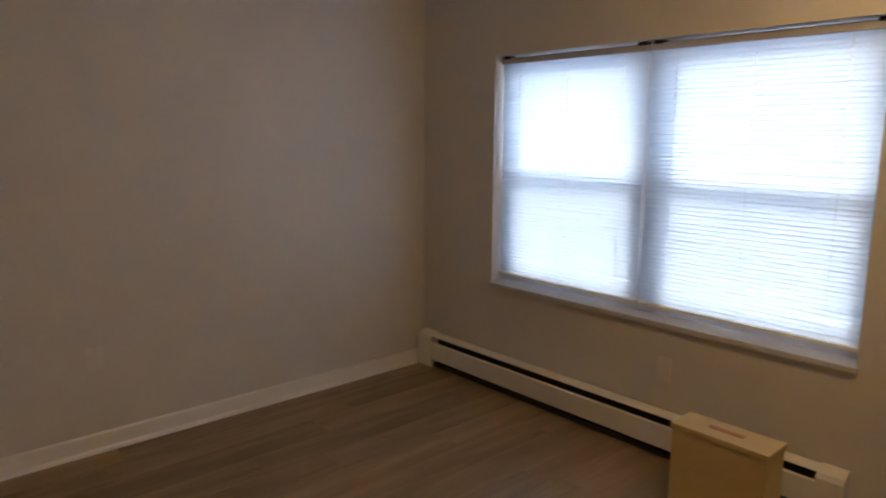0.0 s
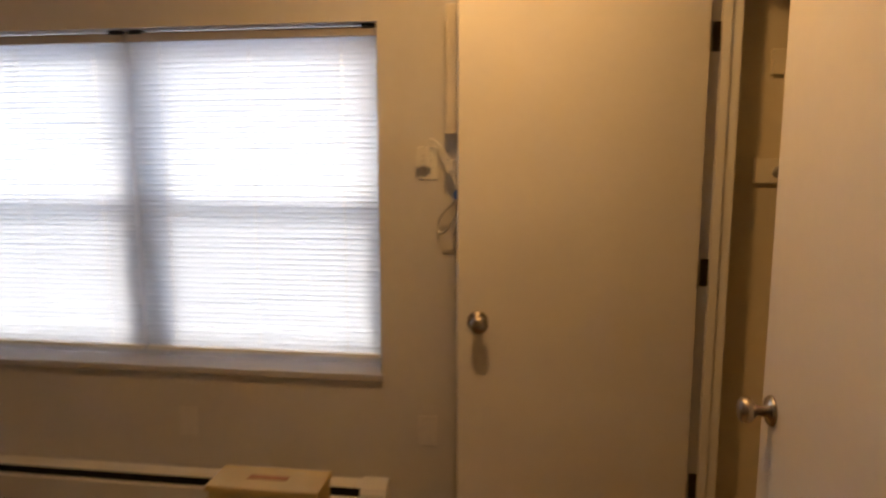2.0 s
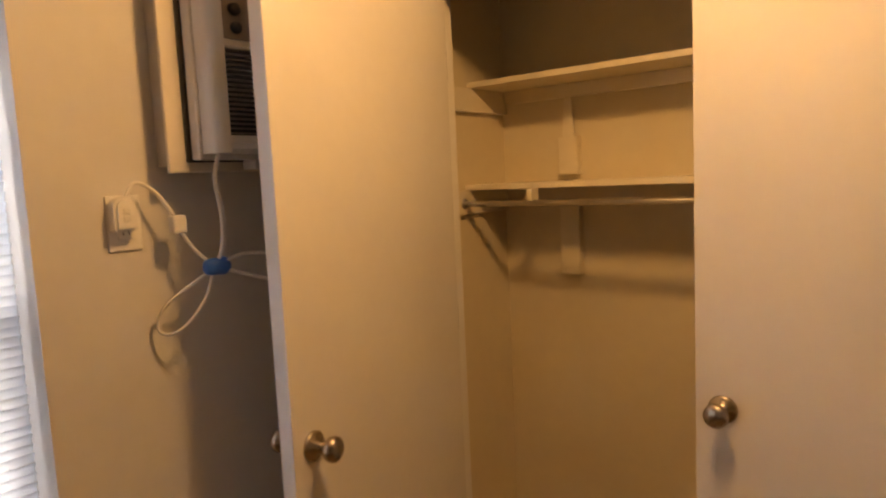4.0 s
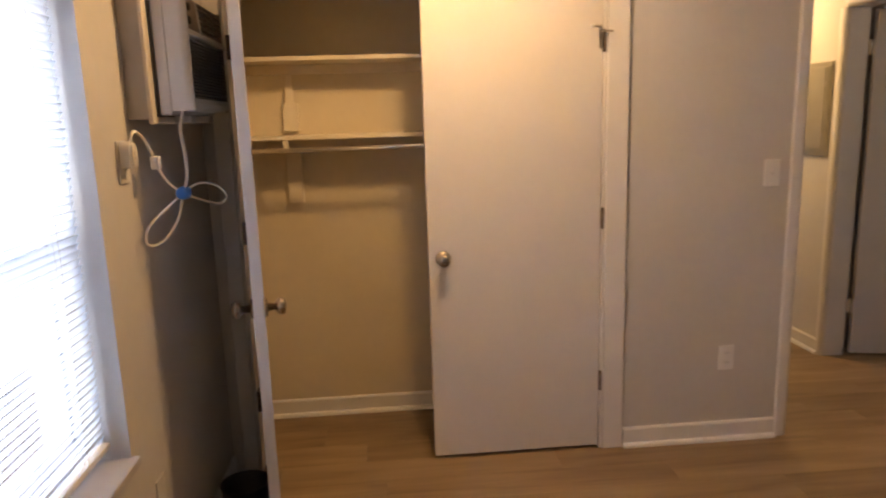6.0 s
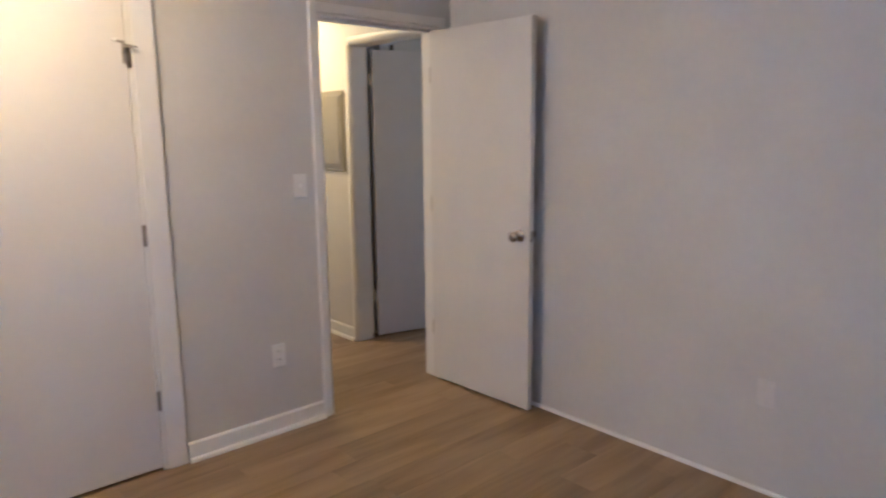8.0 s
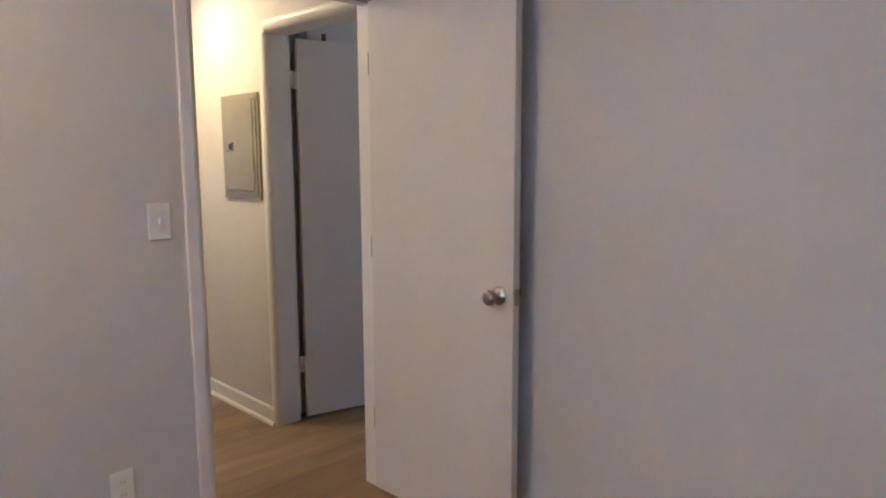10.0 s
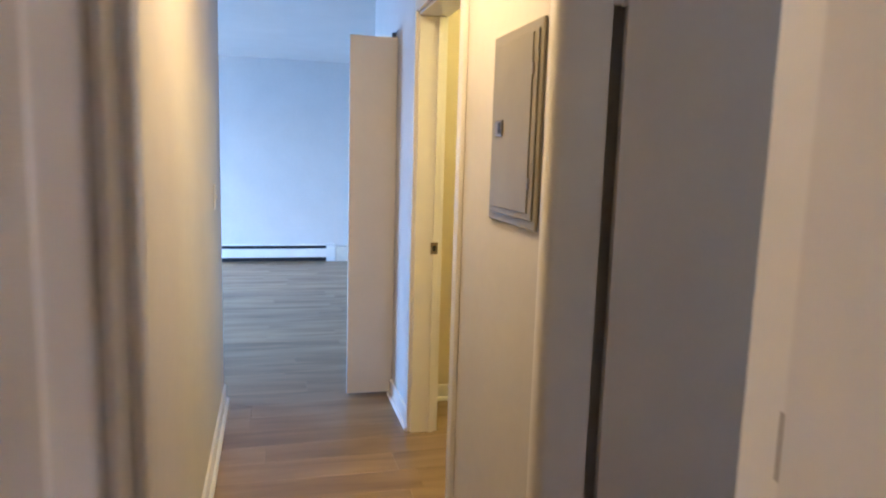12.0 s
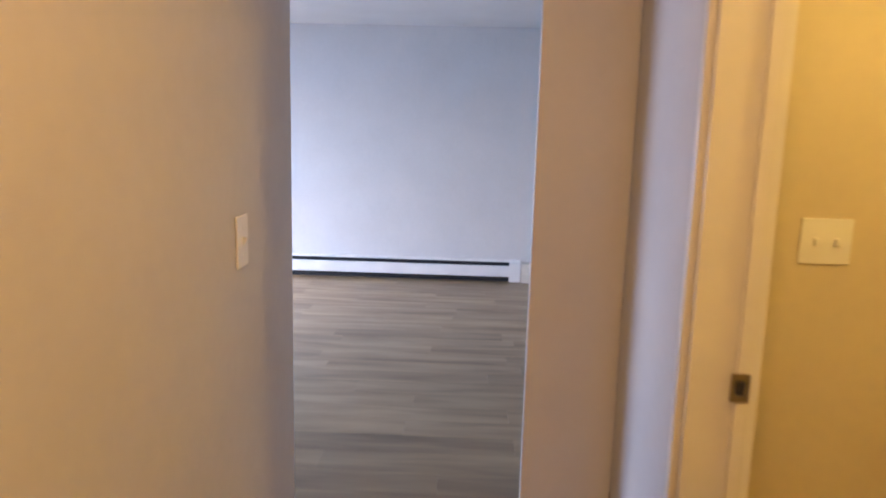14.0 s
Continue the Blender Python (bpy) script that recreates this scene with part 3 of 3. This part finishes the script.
# ---- plates ----
def plate(name, at, label, category, kind, mat=PLATE):
    """A cover plate with its back at y = 0, facing -y."""
    th = thing(name, at, label, category)
    part("cover_plate", block(-0.036, -0.006, -0.058, 0.036, -0.0005, 0.058, 0.003), mat, th)
    for z in (-0.030, 0.030) if kind != "outlet" else (0,):
        part("screw", lathe([(-0.0075, 0.003), (-0.005, 0.0035)], "y", (0, 0, z), 8), mat, th)
    if kind == "switch":
        part("toggle", prism([(-0.006, -0.011), (-0.006, 0.011), (-0.008, 0.009), (-0.015, 0.009), (-0.016, 0.003), (-0.008, -0.009)],
                             -0.004, 0.004, "x"), PLATE, th)
    elif kind == "outlet":
        for z in (-0.021, 0.021):
            so = part("socket", block(-0.017, -0.0085, z - 0.014, 0.017, -0.0055, z + 0.014, 0.002), PLATE, th)
            for x in (-0.006, 0.006):
                part("slot", block(x - 0.001, -0.0092, z - 0.004, x + 0.001, -0.0084, z + 0.006), BLACK, so)
    return th


plate("light_switch", pose(2.388, 0, 1.232), "white toggle light switch plate by the bedroom door", "switch", "switch")
plate("wall_outlet", pose(2.223, 0, 0.40), "white duplex outlet plate low on the wall", "outlet", "outlet")
plate("wall_outlet", pose(0, -1.834, 0.41, 0, 0, 90), "painted-over outlet plate below the window", "outlet", "blank", PAINTED_PLATE)
plate("wall_outlet", pose(0, -0.882, 0.424, 0, 0, 90), "painted-over outlet plate near the corner", "outlet", "blank", PAINTED_PLATE)
plate("wall_outlet", pose(3.40, -1.88, 0.43, 0, 0, -90), "painted-over blank plate low on the plain wall", "outlet", "blank", PAINTED_PLATE)
plate("wall_outlet", pose(3.40, -2.40, 0.40, 0, 0, -90), "white outlet plate low on the plain wall", "outlet", "outlet")
plate("wall_outlet", pose(1.985, -3.575, 0.45, 0, 0, 180), "painted-over outlet plate low on the plain wall", "outlet", "blank", PAINTED_PLATE)
plate("light_switch", pose(2.40, 2.75, 1.175, 0, 0, 90), "cream light switch plate on the hallway wall", "switch", "switch")
bsw = thing("light_switch", pose(3.803, 3.0, 1.182), "cream double toggle switch plate on the yellow bathroom wall", "switch")
part("cover_plate", block(-0.064, -0.006, -0.058, 0.064, -0.0005, 0.058, 0.003), PLATE, bsw)
for x in (-0.026, 0.026):
    part("toggle", block(x - 0.006, -0.018, -0.010, x + 0.006, -0.005, 0.008, 0.002), PLATE, bsw)

# ---- electrical panel in the hall ----
pn = thing("electrical_panel", pose(3.345, 1.216, 1.49, 0, 0, -90), "grey enamel electrical panel with a hinged door, recessed in the wall", "electrical panel")
part("outer_frame",
     block(-0.197, -0.011, -0.277, 0.197, -0.0005, 0.277, 0.0055), PANEL, pn)
part("raised_rim", block(-0.170, -0.017, -0.250, 0.178, -0.0112, 0.250, 0.0028), PANEL, pn)
pdoor = part("panel_door", block(-0.160, -0.021, -0.232, 0.150, -0.0172, 0.243, 0.0018), PANEL, pn)
part("panel_hinge", block(0.1508, -0.0225, 0.135, 0.159, -0.0173, 0.165), STEEL, pdoor)
part("panel_hinge", block(0.1508, -0.0225, -0.165, 0.159, -0.0173, -0.135), STEEL, pdoor)
la = part("latch", block(-0.120, -0.026, -0.022, -0.058, -0.0212, 0.026, 0.003), STEEL, pdoor, "dull steel slide latch")
part("latch_recess", block(-0.089, -0.0275, -0.013, -0.068, -0.0262, 0.018), BLACK, la)

# ---- closet fittings ----
def closet_shelf(z, front, label, tall=0):
    th = thing("closet_shelf", pose(0, 0, z), label, "shelf", "closet shelves")
    part("board", block(0.001, front, -0.019, 1.799, 0.569, 0, 0.002), SHELF, th)
    part("side_cleat", block(0.0005, front - 0.10, -0.10, 0.018, 0.568, -0.0195, 0.002), SHELF, th)
    part("back_cleat", block(0.019, 0.551, -0.065, 1.798, 0.5695, -0.0195, 0.002), SHELF, th)
    for x in (0.28, 1.35):
        br = part("bracket", block(x - 0.036, 0.538, -0.328, x + 0.036, 0.5695, -0.20 if tall == 0 else -0.0655, 0.002), SHELF, th, "painted wooden shelf bracket")
        part("brace", prism([(x - 0.012, -0.066), (x - 0.022, -0.199), (x + 0.022, -0.199), (x + 0.012, -0.066)], 0.543, 0.5505 if tall == 0 else 0.546, "y"), SHELF, br)
    return th


closet_shelf(1.80, 0.350, "cream painted upper closet shelf on wooden brackets")
closet_shelf(1.452, 0.315, "cream painted lower closet shelf above the rod", 1)
rod = thing("closet_rod", pose(0, 0.288, 1.388), "chrome hanging rod below the lower shelf", "closet rod")
part("rod", lathe([(0.002, 0.0105), (1.798, 0.0105)], "x", (0, 0, 0), 16), CHROME, rod)
part("end_socket", lathe([(0.0005, 0.024), (0.012, 0.024), (0.022, 0.015)], "x", (0, 0, 0), 16), STEEL, rod)
for x in (0.28, 1.35):
    part("rod_hook", block(x - 0.010, -0.012, 0.006, x + 0.010, 0.029, 0.0445, 0.002), SHELF, rod)

hook = thing("door_hook", pose(1.618, -0.0005, 1.825), "small bent metal hinge door stop on the closet door edge", "door stop")
part("back_bar", block(-0.0045, -0.010, -0.055, 0.0045, -0.001, 0.035, 0.002), STEEL, hook)
part("arm", tube([(-0.0, -0.012, 0.022), (-0.022, -0.045, 0.026), (-0.045, -0.048, 0.028)], 0.0045), STEEL, hook)
part("arm", tube([(0.0, -0.012, 0.012), (0.022, -0.035, 0.010), (0.042, -0.03, 0.009)], 0.0045), STEEL, hook)
part("bumper", lathe([(-0.008, 0.008), (0.008, 0.008)], "y", (-0.047, -0.048, 0.028), 10), PLATE, hook)

# ---- linen closet in the hall ----
for z in (1.53, 1.058, 0.58):
    sh = thing("linen_shelf", pose(1.88, 0.12, z), "brown linen shelf with a paler end block", "shelf", "linen closet shelves")
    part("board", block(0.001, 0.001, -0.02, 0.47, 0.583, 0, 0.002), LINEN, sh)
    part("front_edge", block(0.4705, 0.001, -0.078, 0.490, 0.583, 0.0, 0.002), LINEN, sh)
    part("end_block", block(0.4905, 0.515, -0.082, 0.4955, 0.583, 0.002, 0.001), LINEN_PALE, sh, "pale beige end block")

# ---- air conditioner ----
ac = thing("air_conditioner", pose(0, 0, 0), "aged white through-wall air conditioner in a painted sleeve", "air conditioner")
part("sleeve", block(0.0005, -0.79, 1.53, 0.060, -0.215, 1.925, 0.003), SLEEVE, ac, "grey painted wall sleeve")
part("flange", block(0.0605, -0.803, 1.515, 0.072, -0.20, 1.94, 0.004), CREAM, ac, "cream painted flange")
# Black strip stands in for the dark gap between flange and body.
part("gasket", block(0.0725, -0.764, 1.536, 0.078, -0.238, 1.905, 0.001), BLACK, ac)
part("body", block(0.0785, -0.755, 1.540, 0.112, -0.245, 1.895, 0.006), AC_WHITE, ac)
A0, A1, AF = -0.748, -0.252, 0.170
GY0, GY1 = A0 + 0.034, A1 - 0.008
# the front moulding leans back towards its outer edges
part("side_moulding", rounded(prism([(0.1125, A0), (0.150, A0), (0.163, A0 + 0.006), (AF, A0 + 0.018), (AF, A0 + 0.033), (0.1125, A0 + 0.033)], 1.552, 1.890, "z")), AC_WHITE, ac)
part("side_moulding", rounded(prism([(0.1125, A1), (0.150, A1), (0.160, A1 - 0.003), (0.163, A1 - 0.0075), (0.1125, A1 - 0.0075)], 1.552, 1.890, "z")), AC_DARK, ac)
part("bottom_moulding", prism([(0.1125, 1.552), (0.152, 1.552), (0.164, 1.560), (AF, 1.572), (AF - 0.002, 1.588), (0.1125, 1.588)], GY0 - 0.0005, GY1, "y"), AC_WHITE, ac)
part("middle_bar", prism([(0.1125, 1.768), (AF - 0.004, 1.768), (AF, 1.772), (AF - 0.002, 1.786), (0.1125, 1.788)], GY0 - 0.0005, GY1, "y"), AC_WHITE, ac)
part("top_moulding", prism([(0.1125, 1.880), (AF - 0.014, 1.880), (AF - 0.022, 1.888), (0.1125, 1.890)], GY0 - 0.0005, GY1, "y"), AC_DARK, ac)
part("grille_back", block(0.1126, GY0, 1.5885, 0.126, GY1, 1.7675), BLACK, ac)
for i in range(17):
    z = 1.594 + i * 0.0102
    part("grille_slat", prism([(0.132, z), (AF - 0.006, z - 0.003), (AF - 0.005, z), (0.132, z + 0.003)], GY0, GY1, "y"), AC_DARK, ac)
part("control_panel", prism([(0.1126, 1.7885), (AF - 0.005, 1.7885), (AF - 0.014, 1.8795), (0.1126, 1.8795)], GY0, GY0 + 0.145, "y"), AC_PANEL, ac, "brown-grey control panel")
part("divider", prism([(0.1126, 1.7885), (AF - 0.002, 1.7885), (AF - 0.011, 1.8795), (0.1126, 1.8795)], GY0 + 0.1455, GY0 + 0.158, "y"), AC_WHITE, ac)
part("outlet_back", block(0.1126, GY0 + 0.1585, 1.7885, 0.128, GY1, 1.8795), BLACK, ac)
for i in range(5):
    z = 1.796 + i * 0.0175
    part("louvre", prism([(0.132, z), (AF - 0.010, z - 0.003), (AF - 0.010, z + 0.001), (0.132, z + 0.004)], GY0 + 0.159, GY1, "y"), AC_DARK, ac)
for i in range(4):
    y = GY0 + 0.22 + i * 0.06
    part("louvre_rib", block(0.130, y, 1.789, AF - 0.013, y + 0.003, 1.879), AC_DARK, ac)
for z in (1.812, 1.850):
    part("dial", lathe([(AF - 0.012, 0.014), (AF - 0.001, 0.012), (AF + 0.001, 0.006)], "x", (0, GY0 + 0.035, z), 16), BLACK, ac)
for y in (-0.60, -0.38):
    part("foot", block(0.080, y - 0.03, 1.518, 0.130, y + 0.03, 1.5395, 0.004), SLEEVE, ac)

ac_out = plate("wall_outlet", pose(0, -0.876, 1.416, 0, 0, 90), "white outlet plate below the air conditioner with a plug in it", "outlet", "outlet")
cord = thing("power_cord", pose(0, 0, 0), "white power cord looped and tied with a blue tie, plugged in", "cord")
plug_outline = [(-0.911, 1.404), (-0.907, 1.400), (-0.867, 1.400), (-0.863, 1.404)]
plug_outline += [(-0.887 + 0.024 * math.cos(radians(q)), 1.448 + 0.024 * math.sin(radians(q))) for q in range(0, 181, 20)]
plug_body = prism(plug_outline, 0.0095, 0.042, "x")
bmesh.ops.bevel(plug_body, geom=[e for e in plug_body.edges if all(v.co.x > 0.04 for v in e.verts)], offset=0.006, segments=2, affect="EDGES")
plug = part("plug", rounded(plug_body), CORD, cord, "white wall plug with test buttons")
for z in (1.425, 1.441):
    part("test_button", block(0.0415, -0.894, z - 0.005, 0.0440, -0.880, z + 0.005, 0.001), AC_WHITE, plug)
part("inline_switch", box(bmesh.new(), 0.051, -0.806, 1.388, 0.075, -0.774, 1.426, 0.006), CORD, cord)
part("lead", tube([(0.03, -0.882, 1.468), (0.036, -0.862, 1.497), (0.048, -0.828, 1.478), (0.060, -0.795, 1.425)], 0.0042), CORD, cord)
part("lead", tube([(0.065, -0.786, 1.39), (0.085, -0.765, 1.346), (0.114, -0.744, 1.315)], 0.0039), CORD, cord)
part("lead", tube([(0.135, -0.723, 1.557), (0.124, -0.732, 1.50), (0.128, -0.726, 1.43), (0.128, -0.728, 1.36), (0.117, -0.741, 1.315)], 0.0048), CORD, cord)
part("loop", tube([(0.117, -0.741, 1.314), (0.150, -0.685, 1.336), (0.185, -0.620, 1.322), (0.203, -0.582, 1.285), (0.186, -0.600, 1.262),
                   (0.150, -0.672, 1.284), (0.118, -0.739, 1.312)], 0.0039), CORD, cord)
part("loop", tube([(0.115, -0.743, 1.312), (0.104, -0.765, 1.245), (0.074, -0.798, 1.190), (0.044, -0.822, 1.172), (0.026, -0.834, 1.186),
                   (0.042, -0.822, 1.235), (0.113, -0.745, 1.310)], 0.0039), CORD, cord)
part("tie", lathe([(-0.028, 0.007), (-0.022, 0.016), (-0.008, 0.019), (0.004, 0.0185), (0.016, 0.021), (0.027, 0.017), (0.032, 0.008)], "y", (0.116, -0.742, 1.313), 12), BLUE, cord, "blue plastic tie")

# ---- loose things ----
bx = thing("storage_box", pose(0.315, -1.375, 0), "pale yellow wooden box with a slotted lid on the floor", "box")
part("side_panel", block(-0.073, -0.188, 0, -0.061, 0.188, 0.335, 0.002), BOX, bx)
part("side_panel", block(0.061, -0.188, 0, 0.073, 0.188, 0.335, 0.002), BOX, bx)
part("end_panel", block(-0.0608, -0.188, 0, 0.0608, -0.176, 0.335, 0.002), BOX, bx)
part("end_panel", block(-0.0608, 0.176, 0, 0.0608, 0.188, 0.335, 0.002), BOX, bx)
part("lid", block(-0.079, -0.195, 0.3355, 0.079, 0.195, 0.359, 0.004), BOX, bx)
part("lid_slot", block(-0.014, -0.072, 0.3592, 0.014, 0.066, 0.3612, 0.0008), SLOT, bx, "reddish-brown slot in the lid")

bn = thing("waste_bin", pose(0.125, -0.36, 0), "small black plastic waste bin behind the open closet door", "bin")
part("bucket", lathe([(0.0, 0.075), (0.004, 0.08), (0.150, 0.090), (0.155, 0.094), (0.159, 0.092), (0.157, 0.086), (0.02, 0.074)], "z", (0, 0, 0), 24), BLACK, bn)


# ---- lamps ----
def bulb_holder(x, y, label):
    th = thing("ceiling_lamp", pose(x, y, H), label, "ceiling lamp", "ceiling lamps")
    part("canopy", lathe([(-0.0005, 0.07), (-0.012, 0.068), (-0.022, 0.05), (-0.03, 0.03)], "z"), PLATE, th)
    part("socket", lathe([(-0.0302, 0.022), (-0.075, 0.02)], "z"), PLATE, th)
    part("bulb", lathe([(-0.0752, 0.012), (-0.095, 0.018), (-0.12, 0.029), (-0.14, 0.03), (-0.155, 0.022), (-0.162, 0.006)], "z"), BULB, th)


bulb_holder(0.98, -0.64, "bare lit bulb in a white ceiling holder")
bulb_holder(2.88, 1.42, "bare lit bulb in a white ceiling holder")
bulb_holder(4.3, 2.2, "bare lit bulb in a white ceiling holder")
# Holder goes with the added second room fill, not a known lamp.
bulb_holder(5.1, -0.5, "bare lit bulb in a white ceiling holder")

# ---- outside ----
solid("ground", block(-400, -400, -3.2, 400, 400, -3.0), SNOW, "pale wintry ground outside the window", "ground")
house = thing("garage_row", pose(-20, -6, -3.0), "low brick garage row across the yard with pale doors", "building")
part("wall", block(-6, -14, 0, 0, 12, 2.7), BRICK, house)
part("roof", block(-6.3, -14.3, 2.7, 0.3, 12.3, 2.95, 0.05), SNOW, house)
for i in range(6):
    part("garage_door", block(0.0, -13 + i * 4.2, 0, 0.06, -10.4 + i * 4.2, 2.1), SASH, house)

# ---- floor planks ----
PL, PW = 1.22, 0.18
plank_mesh = {}
rng = random.Random(9)
y = -3.58
while y < 8.07:
    if y < 0.40:
        x_low, x_high = 0.0, 3.52 if y < -0.2 else 4.9
    elif y < 3.1:
        x_low, x_high = 1.9 if y < 0.7 else 2.3, 4.9
        if y < 0.58:
            x_low = 0.0
    else:
        x_low, x_high = -1.6, 4.3
    x = x_low - rng.uniform(0.0, PL * 0.9)
    while x < x_high:
        a, b = max(x, x_low), min(x + PL, x_high)
        if b - a > 0.04:
            key = round(b - a, 3)
            if key not in plank_mesh:
                bm = prism([(0, -0.0075), (PW - 0.0004, -0.0075), (PW - 0.0004, -0.0007), (PW - 0.0012, 0), (0.0008, 0), (0, -0.0007)], 0, key - 0.0006, "x")
                me = bpy.data.meshes.new("plank")
                bm.to_mesh(me)
                bm.free()
                me.materials.append(FLOOR)
                plank_mesh[key] = me
            ob = new("plank", plank_mesh[key])
            ob.location = (a, y, 0)
            ob.parent = floor
        x += PL
    y += PW
